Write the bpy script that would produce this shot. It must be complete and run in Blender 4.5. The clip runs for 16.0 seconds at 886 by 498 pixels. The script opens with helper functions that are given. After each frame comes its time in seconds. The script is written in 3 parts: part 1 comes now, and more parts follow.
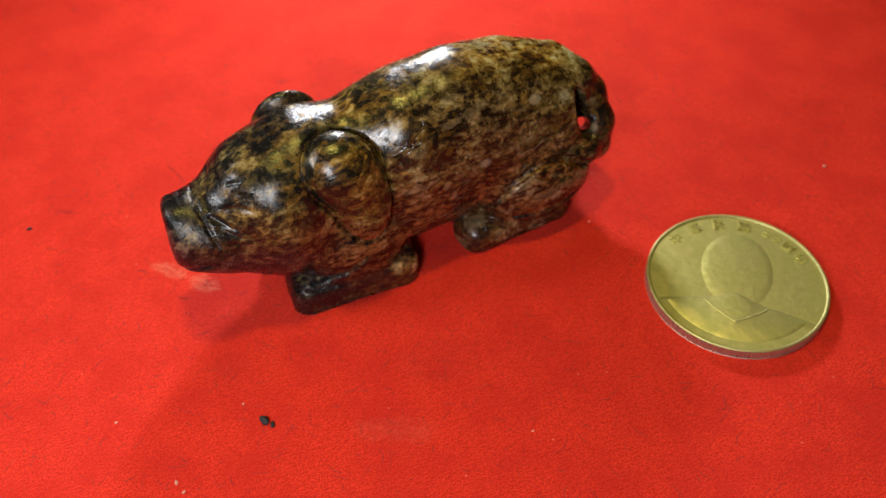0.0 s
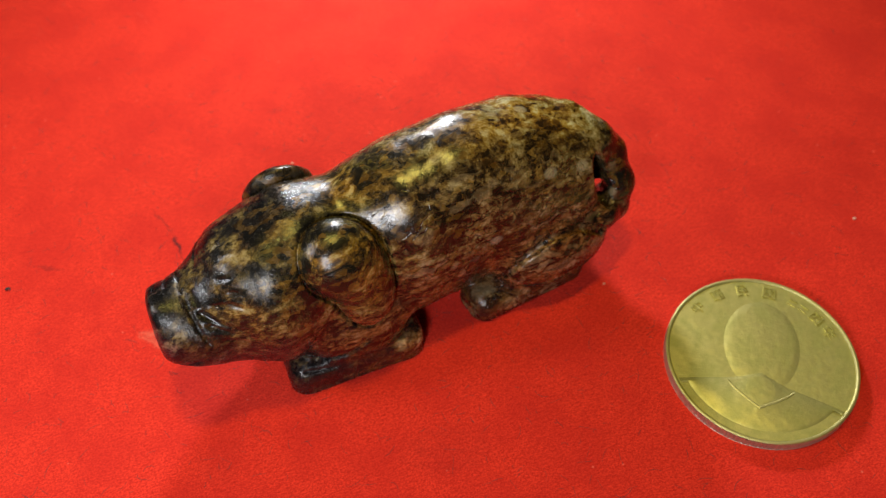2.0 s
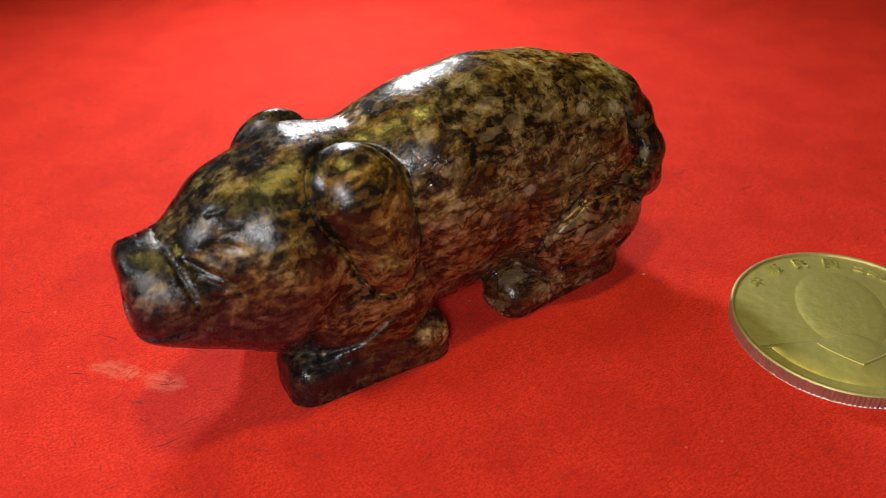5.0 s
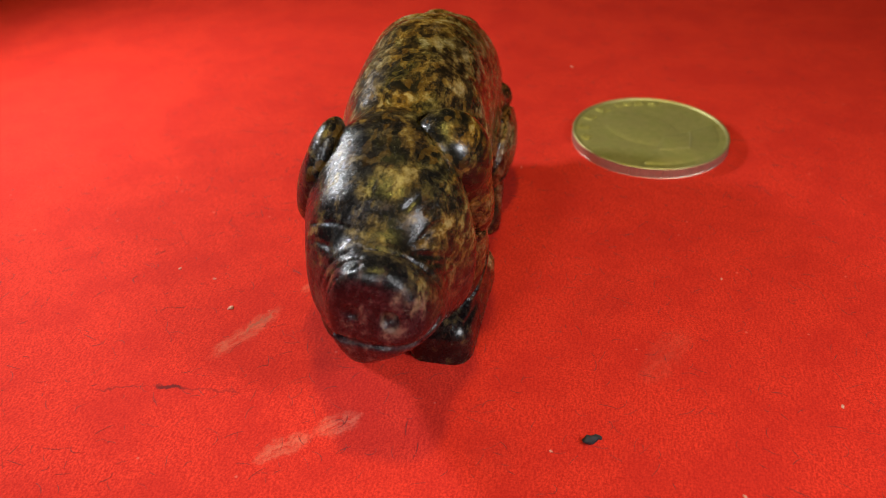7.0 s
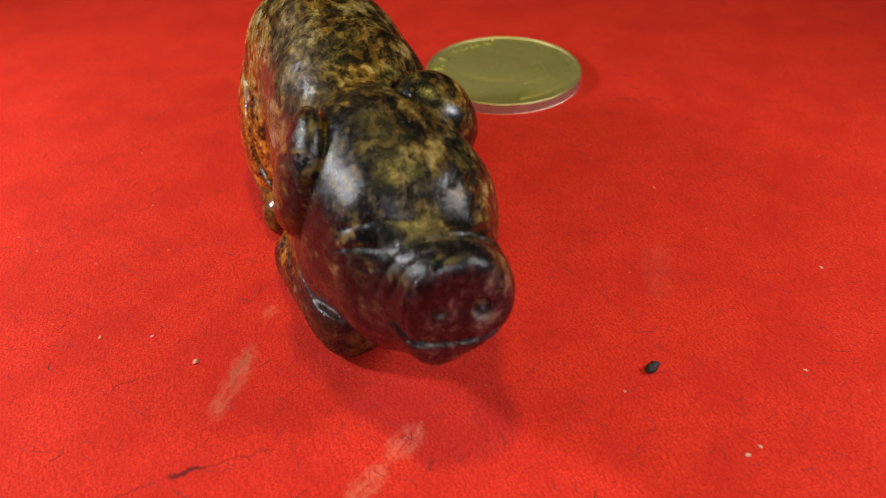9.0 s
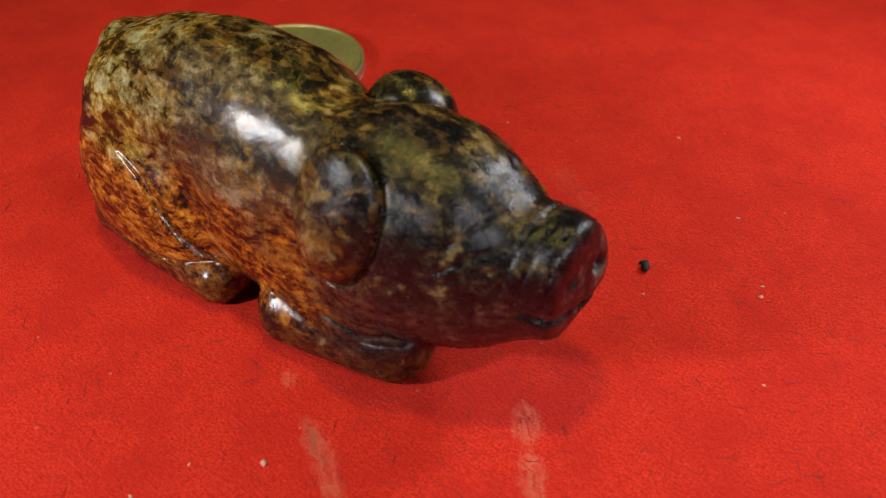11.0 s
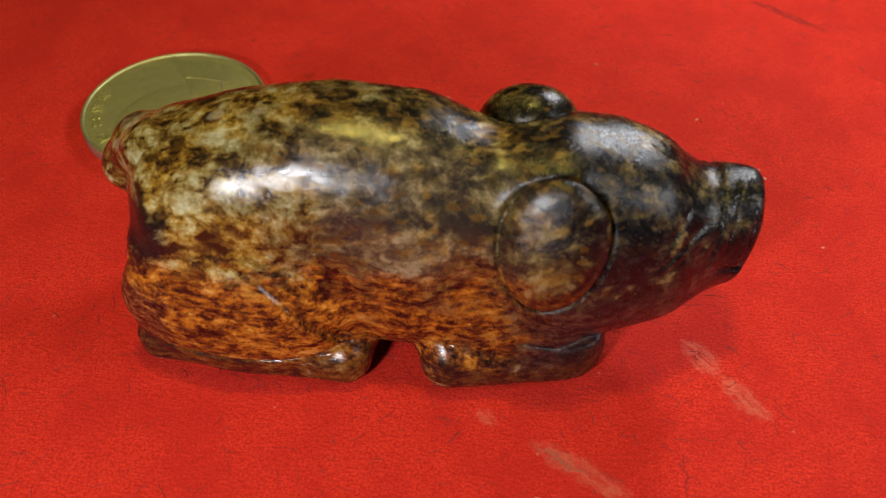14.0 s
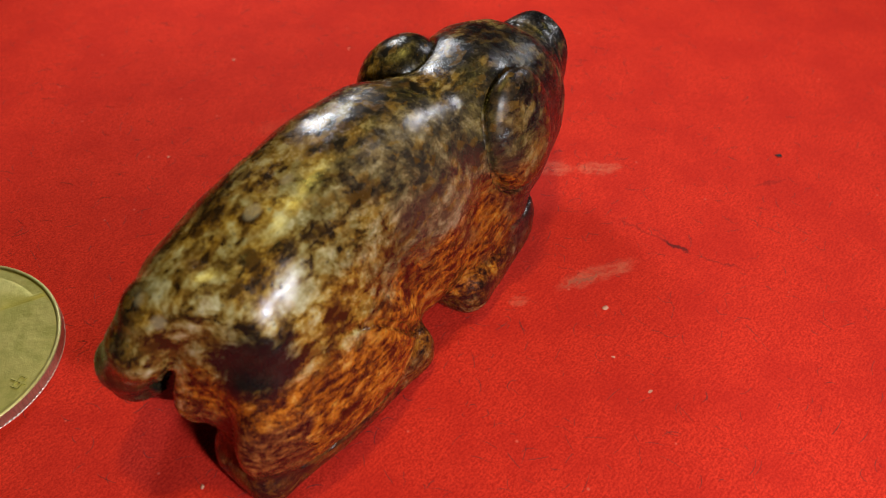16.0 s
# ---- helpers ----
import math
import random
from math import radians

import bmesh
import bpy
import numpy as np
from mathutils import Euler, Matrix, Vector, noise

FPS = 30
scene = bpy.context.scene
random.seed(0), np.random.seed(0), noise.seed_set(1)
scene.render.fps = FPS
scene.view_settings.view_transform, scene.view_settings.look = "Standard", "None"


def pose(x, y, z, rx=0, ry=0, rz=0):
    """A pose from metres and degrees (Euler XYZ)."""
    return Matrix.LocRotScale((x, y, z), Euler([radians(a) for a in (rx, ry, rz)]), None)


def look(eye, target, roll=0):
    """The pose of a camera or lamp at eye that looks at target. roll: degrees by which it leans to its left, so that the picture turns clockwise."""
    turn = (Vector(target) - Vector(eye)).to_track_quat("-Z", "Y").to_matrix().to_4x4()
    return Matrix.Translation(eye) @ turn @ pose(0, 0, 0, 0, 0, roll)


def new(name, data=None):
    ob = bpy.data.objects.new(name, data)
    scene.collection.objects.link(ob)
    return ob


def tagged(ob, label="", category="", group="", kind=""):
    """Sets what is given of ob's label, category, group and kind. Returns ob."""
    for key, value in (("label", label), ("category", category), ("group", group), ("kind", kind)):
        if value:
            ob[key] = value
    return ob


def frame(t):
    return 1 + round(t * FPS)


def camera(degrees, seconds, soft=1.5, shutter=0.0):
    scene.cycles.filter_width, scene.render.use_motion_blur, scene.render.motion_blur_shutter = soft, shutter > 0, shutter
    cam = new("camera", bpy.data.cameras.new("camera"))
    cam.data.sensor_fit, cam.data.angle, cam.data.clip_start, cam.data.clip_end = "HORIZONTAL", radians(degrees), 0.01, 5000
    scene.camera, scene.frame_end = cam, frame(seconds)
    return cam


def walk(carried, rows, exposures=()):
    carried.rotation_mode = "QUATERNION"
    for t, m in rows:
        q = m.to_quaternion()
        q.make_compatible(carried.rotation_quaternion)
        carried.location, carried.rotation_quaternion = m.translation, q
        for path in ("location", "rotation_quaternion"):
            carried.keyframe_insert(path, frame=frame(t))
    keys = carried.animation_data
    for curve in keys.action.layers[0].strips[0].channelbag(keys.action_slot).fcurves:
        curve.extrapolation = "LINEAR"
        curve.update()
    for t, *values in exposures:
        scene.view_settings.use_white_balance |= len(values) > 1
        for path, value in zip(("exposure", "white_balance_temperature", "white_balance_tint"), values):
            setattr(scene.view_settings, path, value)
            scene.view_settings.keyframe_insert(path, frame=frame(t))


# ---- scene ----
WIDTH_DEGREES = 55.0
cam = camera(WIDTH_DEGREES, 16.0, soft=1.0)
cam.data.dof.use_dof = True
cam.data.dof.focus_distance = 0.103
cam.data.dof.aperture_fstop = 33.0

PATH = [
    (0, pose(0.02693, 0.09116, 0.10607, 41.540, 1.511, 157.281)),
    (0.5, pose(0.02523, 0.08701, 0.11370, 38.469, 1.611, 157.542)),
    (1, pose(0.02087, 0.08122, 0.12163, 36.212, 1.773, 157.682)),
    (1.5, pose(0.01817, 0.07464, 0.12112, 35.926, 1.557, 157.429)),
    (2, pose(0.01944, 0.06950, 0.11332, 36.607, 1.246, 157.137)),
    (2.5, pose(0.02066, 0.06796, 0.10880, 38.403, 0.938, 156.870)),
    (3, pose(0.02345, 0.07168, 0.10293, 42.189, 0.674, 156.783)),
    (3.2, pose(0.02424, 0.07433, 0.09806, 43.980, 0.665, 156.811)),
    (5.3, pose(0.04551, 0.07602, 0.07238, 55.254, 0.417, 146.154)),
    (5.5, pose(0.05672, 0.06876, 0.07476, 53.663, 0.786, 137.369)),
    (6, pose(0.08620, 0.04124, 0.07664, 53.689, 0.643, 114.732)),
    (6.5, pose(0.08864, 0.03577, 0.07530, 53.957, 0.967, 110.782)),
    (7, pose(0.09696, 0.02155, 0.07376, 54.846, 0.945, 101.567)),
    (7.5, pose(0.10022, -0.00186, 0.07526, 54.603, 1.436, 85.188)),
    (8, pose(0.10041, -0.00804, 0.07240, 55.333, 1.291, 80.472)),
    (8.5, pose(0.09557, -0.00800, 0.07077, 54.097, 1.515, 80.456)),
    (9, pose(0.08918, -0.01451, 0.06991, 52.427, 1.286, 75.793)),
    (9.2, pose(0.08713, -0.01931, 0.06915, 51.617, 1.252, 72.877)),
    (11.3, pose(0.06119, -0.05352, 0.07590, 48.679, 1.802, 38.379)),
    (11.5, pose(0.06110, -0.05263, 0.07771, 47.818, 2.228, 37.913)),
    (12, pose(0.04856, -0.06036, 0.07967, 46.859, 2.142, 28.885)),
    (12.5, pose(0.03134, -0.06879, 0.08965, 44.236, 2.194, 13.870)),
    (13, pose(0.01981, -0.07232, 0.09201, 43.517, 1.334, 7.867)),
    (13.5, pose(0.01585, -0.07380, 0.09071, 43.236, 0.587, 8.043)),
    (14, pose(0.00947, -0.06861, 0.08253, 42.872, -0.229, 8.283)),
    (14.5, pose(0.00578, -0.06618, 0.08285, 42.092, -0.369, 4.061)),
    (15, pose(0.00186, -0.06628, 0.08364, 41.835, -0.683, 2.316)),
    (15.5, pose(-0.02178, -0.06644, 0.08467, 41.822, -0.439, -22.823)),
    (16, pose(-0.05358, -0.05539, 0.08500, 43.281, -0.710, -49.313)),
]
EXPOSURES = [(0.0, -0.05), (3.2, -0.07), (5.5, -0.14), (9.2, -0.19), (11.3, -0.45), (13.0, -0.46), (15.0, -0.41), (16.0, -0.48)]
walk(cam, PATH, EXPOSURES)

# ---- world and light ----
world = bpy.data.worlds.new("world")
scene.world = world
world.use_nodes = True
world.node_tree.nodes["Background"].inputs[0].default_value = (1.0, 0.97, 0.92, 1)
world.node_tree.nodes["Background"].inputs[1].default_value = 0.05


def lamp(name, kind, place, target, energy, colour, size, cone=0.0):
    data = bpy.data.lights.new(name, kind)
    data.energy, data.color, data.shadow_soft_size = energy, colour, size
    if kind == "SPOT":
        data.spot_size, data.spot_blend = radians(cone), 1.0
    ob = new(name, data)
    ob.matrix_world = look(place, target)
    return ob


# white torches about the front and both flanks, a yellow lamp over the table
# the three torches stand in for one white light that keeps beside the camera
lamp("torch_left", "SPOT", (0.070, 0.108, 0.100), (0.0, 0.0, 0.008), 0.62, (0.97, 0.97, 1.0), 0.016, 150)
lamp("torch_front", "SPOT", (0.137, -0.024, 0.100), (0.0, 0.0, 0.008), 0.36, (0.97, 0.97, 1.0), 0.010, 150)
lamp("torch_right", "SPOT", (-0.046, -0.135, 0.093), (0.0, 0.0, 0.008), 1.08, (0.97, 0.97, 1.0), 0.010, 150)
lamp("table_lamp", "POINT", (0.0, 0.0, 0.30), (0, 0, 0), 1.35, (1.0, 0.80, 0.16), 0.012)


# ---- materials ----
def material(name):
    m = bpy.data.materials.new(name)
    m.use_nodes = True
    m.node_tree.nodes.clear()
    return m, Nodes(m.node_tree)


class Nodes:
    """Short forms for building a node tree."""

    def __init__(self, tree):
        self.tree = tree
        out = tree.nodes.new("ShaderNodeOutputMaterial")
        self.bsdf = tree.nodes.new("ShaderNodeBsdfPrincipled")
        tree.links.new(self.bsdf.outputs[0], out.inputs[0])
        self.place = tree.nodes.new("ShaderNodeTexCoord").outputs["Object"]

    def put(self, socket, value):
        if isinstance(value, bpy.types.NodeSocket):
            self.tree.links.new(value, socket)
        else:
            socket.default_value = value

    def set(self, name, value):
        self.put(self.bsdf.inputs[name], value)

    def math(self, op, a, b=0.0, c=0.0, clamp=False):
        n = self.tree.nodes.new("ShaderNodeMath")
        n.operation, n.use_clamp = op, clamp
        for i, v in enumerate((a, b, c)):
            self.put(n.inputs[i], v)
        return n.outputs[0]

    def scaled(self, v, s, move=(0, 0, 0), turn=(0, 0, 0)):
        n = self.tree.nodes.new("ShaderNodeMapping")
        self.put(n.inputs[0], v)
        n.inputs["Location"].default_value = move
        n.inputs["Rotation"].default_value = turn
        n.inputs["Scale"].default_value = s
        return n.outputs[0]

    def noise(self, v, scale, detail=4.0, rough=0.55, distort=0.0, colour=False):
        n = self.tree.nodes.new("ShaderNodeTexNoise")
        self.put(n.inputs["Vector"], v)
        n.inputs["Scale"].default_value, n.inputs["Detail"].default_value = scale, detail
        n.inputs["Roughness"].default_value, n.inputs["Distortion"].default_value = rough, distort
        return n.outputs["Color" if colour else "Fac"]

    def voronoi(self, v, scale, feature="F1", out="Distance", random=1.0):
        n = self.tree.nodes.new("ShaderNodeTexVoronoi")
        n.feature = feature
        self.put(n.inputs["Vector"], v)
        n.inputs["Scale"].default_value = scale
        n.inputs["Randomness"].default_value = random
        return n.outputs[out]

    def ramp(self, fac, stops):
        n = self.tree.nodes.new("ShaderNodeValToRGB")
        els = n.color_ramp.elements
        while len(els) < len(stops):
            els.new(0.5)
        for e, (p, c) in zip(els, stops):
            e.position, e.color = p, (*c, 1) if len(c) == 3 else c
        self.put(n.inputs[0], fac)
        return n.outputs[0]

    def span(self, v, a, b, c=0.0, d=1.0):
        n = self.tree.nodes.new("ShaderNodeMapRange")
        n.interpolation_type = "SMOOTHSTEP"
        self.put(n.inputs[0], v)
        for i, x in enumerate((a, b, c, d)):
            n.inputs[1 + i].default_value = x
        return n.outputs[0]

    def mix(self, fac, a, b, blend="MIX"):
        n = self.tree.nodes.new("ShaderNodeMix")
        n.data_type, n.blend_type = "RGBA", blend
        self.put(n.inputs["Factor"], fac)
        for i, v in ((6, a), (7, b)):
            self.put(n.inputs[i], (*v, 1) if isinstance(v, tuple) and len(v) == 3 else v)
        return n.outputs[2]

    def axes(self, v):
        n = self.tree.nodes.new("ShaderNodeSeparateXYZ")
        self.put(n.inputs[0], v)
        return n.outputs[0], n.outputs[1], n.outputs[2]

    def add(self, a, b):
        n = self.tree.nodes.new("ShaderNodeVectorMath")
        n.operation = "ADD"
        self.put(n.inputs[0], a)
        self.put(n.inputs[1], b)
        return n.outputs[0]

    def bump(self, height, strength, distance, under=None):
        n = self.tree.nodes.new("ShaderNodeBump")
        n.inputs["Strength"].default_value, n.inputs["Distance"].default_value = strength, distance
        self.put(n.inputs["Height"], height)
        if under is not None:
            self.put(n.inputs["Normal"], under)
        return n.outputs[0]


def plain(name, colour, rough=0.6, metal=0.0, grain=400.0, vary=0.12, bump=0.0, size=0.0002):
    m, n = material(name)
    f = n.noise(n.place, grain, 5, 0.6)
    g = n.noise(n.place, grain / 12, 3, 0.5)
    k = n.span(n.math("ADD", n.math("MULTIPLY", f, 0.6), n.math("MULTIPLY", g, 0.4)), 0.3, 0.7)
    lo, hi = tuple(c * (1 - vary) for c in colour), tuple(min(1, c * (1 + vary)) for c in colour)
    n.set("Base Color", n.mix(k, lo, hi))
    n.set("Roughness", rough)
    n.set("Metallic", metal)
    if bump:
        n.set("Normal", n.bump(f, bump, size))
    return m


def paper_material():
    """Red felted paper: fine grain, soft mottling, pale rubbed smears and thin dark scores."""
    m, n = material("red_paper")
    cm = n.scaled(n.place, (100, 100, 100))
    one = n.noise(n.scaled(cm, (9, 42, 20), turn=(0, 0, 0.4)), 1.0, 5, 0.7, 0.6)
    two = n.noise(n.scaled(cm, (9, 42, 20), turn=(0, 0, 1.9)), 1.0, 5, 0.7, 0.6)
    grain = n.math("ADD", n.math("MULTIPLY", n.noise(cm, 34, 6, 0.75), 0.6), n.math("ADD", n.math("MULTIPLY", one, 0.2), n.math("MULTIPLY", two, 0.2)))
    soft = n.noise(cm, 1.1, 4, 0.55)
    fleck = n.noise(cm, 60, 3, 0.7)
    c = n.mix(n.span(grain, 0.40, 0.60), (0.44, 0.010, 0.005), (0.80, 0.043, 0.019))
    c = n.mix(n.math("MULTIPLY", n.span(soft, 0.38, 0.66), 0.44), c, (0.46, 0.012, 0.008))
    c = n.mix(n.math("MULTIPLY", n.span(fleck, 0.60, 0.70), 0.65), c, (0.22, 0.008, 0.008))
    dust = n.voronoi(cm, 2.2)
    c = n.mix(n.math("MULTIPLY", n.span(dust, 0.05, 0.03), 0.35), c, (0.8, 0.25, 0.18))
    wob = n.noise(cm, 5.0, 6, 0.7, colour=True)
    wv = n.tree.nodes.new("ShaderNodeVectorMath")
    wv.operation = "MULTIPLY_ADD"
    n.put(wv.inputs[0], wob)
    wv.inputs[1].default_value, wv.inputs[2].default_value = (0.3, 0.3, 0), (-0.15, -0.15, 0)
    rag = n.add(cm, wv.outputs[0])

    def smear(ax, ay, bx, by, width, strength, colour, lo=0.34, hi=0.66):
        nonlocal c
        length = math.hypot(bx - ax, by - ay)
        turn = math.atan2(by - ay, bx - ax)
        mid = n.scaled(rag, (1, 1, 1), (-(ax + bx) / 2, -(ay + by) / 2, 0))
        rot = n.tree.nodes.new("ShaderNodeVectorRotate")
        rot.rotation_type = "Z_AXIS"
        n.put(rot.inputs["Vector"], mid)
        rot.inputs["Angle"].default_value = -turn
        x, y, _ = n.axes(rot.outputs[0])
        u = n.math("MULTIPLY", x, 2 / length)
        v = n.math("MULTIPLY", y, 2 / width)
        d = n.math("SQRT", n.math("ADD", n.math("MULTIPLY", u, u), n.math("MULTIPLY", v, v)))
        hole = n.noise(n.scaled(rot.outputs[0], (4, 14, 1)), 1.0, 6, 0.7)
        k = n.math("MULTIPLY", n.span(d, 1.0, 0.6), n.span(hole, lo, hi))
        c = n.mix(n.math("MULTIPLY", k, strength), c, colour)

    for s in SMEARS:
        smear(*s)
    n.set("Base Color", c)
    n.set("Roughness", 0.85)
    n.set("Specular IOR Level", 0.2)
    h = grain
    nb = n.bump(n.noise(cm, 1.6, 4, 0.6), 0.12, 0.0006)
    n.set("Normal", n.bump(h, 0.75, 0.00018, nb))
    return m


PALE, GREY, DARK = (0.70, 0.24, 0.15), (0.28, 0.12, 0.08), (0.13, 0.012, 0.012)
# ax, ay, bx, by, width (centimetres), strength, colour
SMEARS = [
    (2.92, -0.32, 3.40, -0.82, 0.40, 0.42, PALE),
    (3.30, -0.78, 3.90, -1.35, 0.34, 0.44, PALE),
    (1.15, -1.95, 2.45, -2.55, 0.34, 0.36, PALE),
    (1.25, -2.02, 1.95, -2.28, 0.14, 0.65, GREY, 0.42, 0.6),
    (0.60, -1.65, 0.85, -1.80, 0.25, 0.30, PALE),
    (2.86, -1.75, 2.95, -2.75, 0.06, 0.55, DARK, 0.35, 0.6),
    (2.92, -2.55, 2.96, -3.05, 0.10, 0.95, DARK, 0.25, 0.45),
    (2.96, -3.00, 3.18, -3.75, 0.05, 0.65, DARK, 0.3, 0.55),
    (4.40, 7.74, 5.85, 6.75, 0.22, 0.6, DARK, 0.3, 0.6),
    (5.30, -3.34, 4.70, -2.98, 0.07, 0.5, DARK, 0.3, 0.6),
    (1.9, 2.9, 0.6, 3.5, 0.5, 0.10, PALE),
    (-0.5, 2.6, 1.0, 2.1, 0.9, 0.18, DARK, 0.35, 0.7),
    (3.4, 0.9, 3.0, 1.6, 0.9, 0.15, DARK, 0.35, 0.7),
]


def jade_material():
    """Polished mottled stone: dark olive and ochre on the back, cream on the rump, russet wood-like grain low on one flank, nearly black at the face."""
    m, n = material("mottled_jade")
    cm = n.scaled(n.place, (100, 100, 100))
    x, y, z = n.axes(cm)
    drift = n.tree.nodes.new("ShaderNodeVectorMath")
    drift.operation = "MULTIPLY_ADD"
    n.put(drift.inputs[0], n.noise(cm, 1.2, 3, 0.5, colour=True))
    drift.inputs[1].default_value, drift.inputs[2].default_value = (0.44, 0.36, 0.36), (-0.22, -0.18, -0.18)
    w = n.add(cm, drift.outputs[0])
    wide = n.noise(cm, 0.9, 4, 0.55, 0.4)
    streak = n.noise(n.scaled(w, (2.3, 5.4, 5.4), turn=(0, 0.14, 0)), 1.0, 9, 0.70, 0.25)
    fibre = n.noise(n.scaled(w, (5.5, 15.0, 15.0), turn=(0, 0.10, 0)), 1.0, 6, 0.68, 0.2)
    blot = n.noise(w, 2.0, 6, 0.62, 0.2)
    hue = n.noise(n.scaled(w, (1.2, 1.7, 1.7), (4.3, 1.1, 2.7)), 1.0, 5, 0.62, 0.4)
    spot = n.noise(w, 6.5, 7, 0.72, 0.1)
    fine = n.noise(cm, 17, 5, 0.65)
    grit = n.noise(cm, 42, 4, 0.7)

    def blend(*pairs):
        total = None
        for v, share in pairs:
            t = n.math("MULTIPLY", v, share)
            total = t if total is None else n.math("ADD", total, t)
        return total

    # small crystals, each a little lighter or darker than the next
    ragged = n.add(n.scaled(w, (8, 13, 13)), n.noise(cm, 12, 3, 0.6, colour=True))
    lot_a, lot_b, _ = n.axes(n.voronoi(ragged, 1.0, "F1", "Color"))
    cell = n.math("SUBTRACT", lot_a, 0.5)
    k = n.math("ADD", n.span(blend((streak, 0.34), (blot, 0.32), (spot, 0.34)), 0.420, 0.625), n.math("MULTIPLY", cell, 0.30), clamp=True)
    grain = n.math("ADD", n.span(blend((streak, 0.36), (fibre, 0.38), (spot, 0.26)), 0.37, 0.66), n.math("MULTIPLY", cell, 0.24), clamp=True)
    tint = n.span(hue, 0.40, 0.60)
    olive = n.ramp(k, [(0.08, (0.007, 0.006, 0.004)), (0.30, (0.025, 0.019, 0.007)), (0.52, (0.057, 0.043, 0.011)),
                       (0.74, (0.122, 0.088, 0.020)), (0.96, (0.250, 0.194, 0.075))])
    ochre = n.ramp(k, [(0.08, (0.009, 0.007, 0.004)), (0.30, (0.044, 0.023, 0.007)), (0.52, (0.114, 0.056, 0.009)),
                       (0.74, (0.221, 0.117, 0.016)), (0.96, (0.351, 0.247, 0.085))])
    base = n.mix(tint, olive, ochre)
    brown = n.ramp(grain, [(0.10, (0.006, 0.003, 0.002)), (0.32, (0.034, 0.012, 0.005)), (0.54, (0.150, 0.058, 0.016)),
                           (0.76, (0.25, 0.108, 0.032)), (0.97, (0.37, 0.24, 0.13))])
    russet = n.ramp(grain, [(0.06, (0.016, 0.004, 0.003)), (0.26, (0.091, 0.022, 0.005)), (0.46, (0.260, 0.073, 0.007)),
                            (0.70, (0.468, 0.163, 0.013)), (0.96, (0.600, 0.312, 0.058))])
    pale = n.ramp(k, [(0.04, (0.024, 0.012, 0.004)), (0.18, (0.110, 0.058, 0.010)), (0.34, (0.21, 0.140, 0.030)),
                      (0.52, (0.29, 0.235, 0.092)), (0.74, (0.37, 0.33, 0.17)), (0.96, (0.50, 0.47, 0.31))])
    honey = n.ramp(k, [(0.05, (0.024, 0.011, 0.003)), (0.24, (0.105, 0.046, 0.007)), (0.46, (0.264, 0.143, 0.013)),
                       (0.70, (0.385, 0.259, 0.055)), (0.96, (0.495, 0.451, 0.220))])
    cream = n.mix(n.span(hue, 0.42, 0.56), pale, honey)
    soot = n.ramp(k, [(0.15, (0.004, 0.004, 0.005)), (0.45, (0.011, 0.010, 0.011)), (0.62, (0.034, 0.028, 0.018)),
                      (0.80, (0.080, 0.056, 0.020)), (0.97, (0.17, 0.125, 0.050))])
    edge = n.math("MULTIPLY", n.math("SUBTRACT", wide, 0.5), 2.6)
    rough_edge = n.math("ADD", edge, n.math("MULTIPLY", n.math("SUBTRACT", streak, 0.5), 3.4))
    ye = n.math("ADD", y, n.math("MULTIPLY", rough_edge, 0.25))
    ze = n.math("ADD", z, n.math("MULTIPLY", rough_edge, 0.35))
    xe = n.math("ADD", x, n.math("MULTIPLY", rough_edge, 0.8))
    # cream over the rump and the back of the right side
    kc = n.math("MULTIPLY", n.span(xe, -0.4, -2.2), n.span(n.math("SUBTRACT", ye, n.math("MULTIPLY", z, 0.35)), 0.10, -0.55))
    c = n.mix(n.math("MULTIPLY", kc, 0.95), base, cream)
    # ash-grey cloud along the middle of the right side, its pale sheen painted in
    ka = n.math("MULTIPLY", n.math("MULTIPLY", n.span(xe, 1.3, 0.3), n.span(xe, -1.6, -0.6)), n.math("MULTIPLY", n.span(ze, 1.6, 1.85), n.span(ye, -0.5, -0.9)))
    c = n.mix(n.math("MULTIPLY", ka, 0.6), c, n.ramp(k, [(0.05, (0.045, 0.034, 0.026)), (0.5, (0.150, 0.108, 0.055)), (0.95, (0.32, 0.26, 0.16))]))
    # tan scaly upper left side
    kt = n.math("MULTIPLY", n.span(xe, 0.7, -0.9), n.span(ye, -0.35, 0.15))
    tan = n.ramp(k, [(0.08, (0.010, 0.006, 0.003)), (0.28, (0.044, 0.024, 0.009)), (0.50, (0.130, 0.082, 0.026)),
                     (0.74, (0.22, 0.155, 0.060)), (0.96, (0.33, 0.26, 0.135))])
    c = n.mix(n.math("MULTIPLY", kt, 0.92), c, tan)
    # brown left flank
    kb = n.math("MULTIPLY", n.span(ze, 2.05, 1.55), n.span(y, 0.0, 0.3))
    c = n.mix(n.math("MULTIPLY", kb, 0.95), c, brown)
    # russet band low on the right flank
    kr = n.math("MULTIPLY", n.span(ze, 2.06, 1.68), n.span(ye, -0.4, -0.8))
    c = n.mix(n.math("MULTIPLY", kr, 0.97), c, russet)
    # umber clouds in the russet under the ear, plum over the back of the thigh
    ku = n.math("MULTIPLY", n.math("MULTIPLY", n.span(xe, -1.0, 0.2), kr), n.span(blend((hue, 0.5), (blot, 0.5)), 0.45, 0.56))
    c = n.mix(n.math("MULTIPLY", ku, 0.72), c, n.ramp(grain, [(0.15, (0.010, 0.004, 0.005)), (0.55, (0.050, 0.020, 0.014)), (0.95, (0.16, 0.075, 0.030))]))
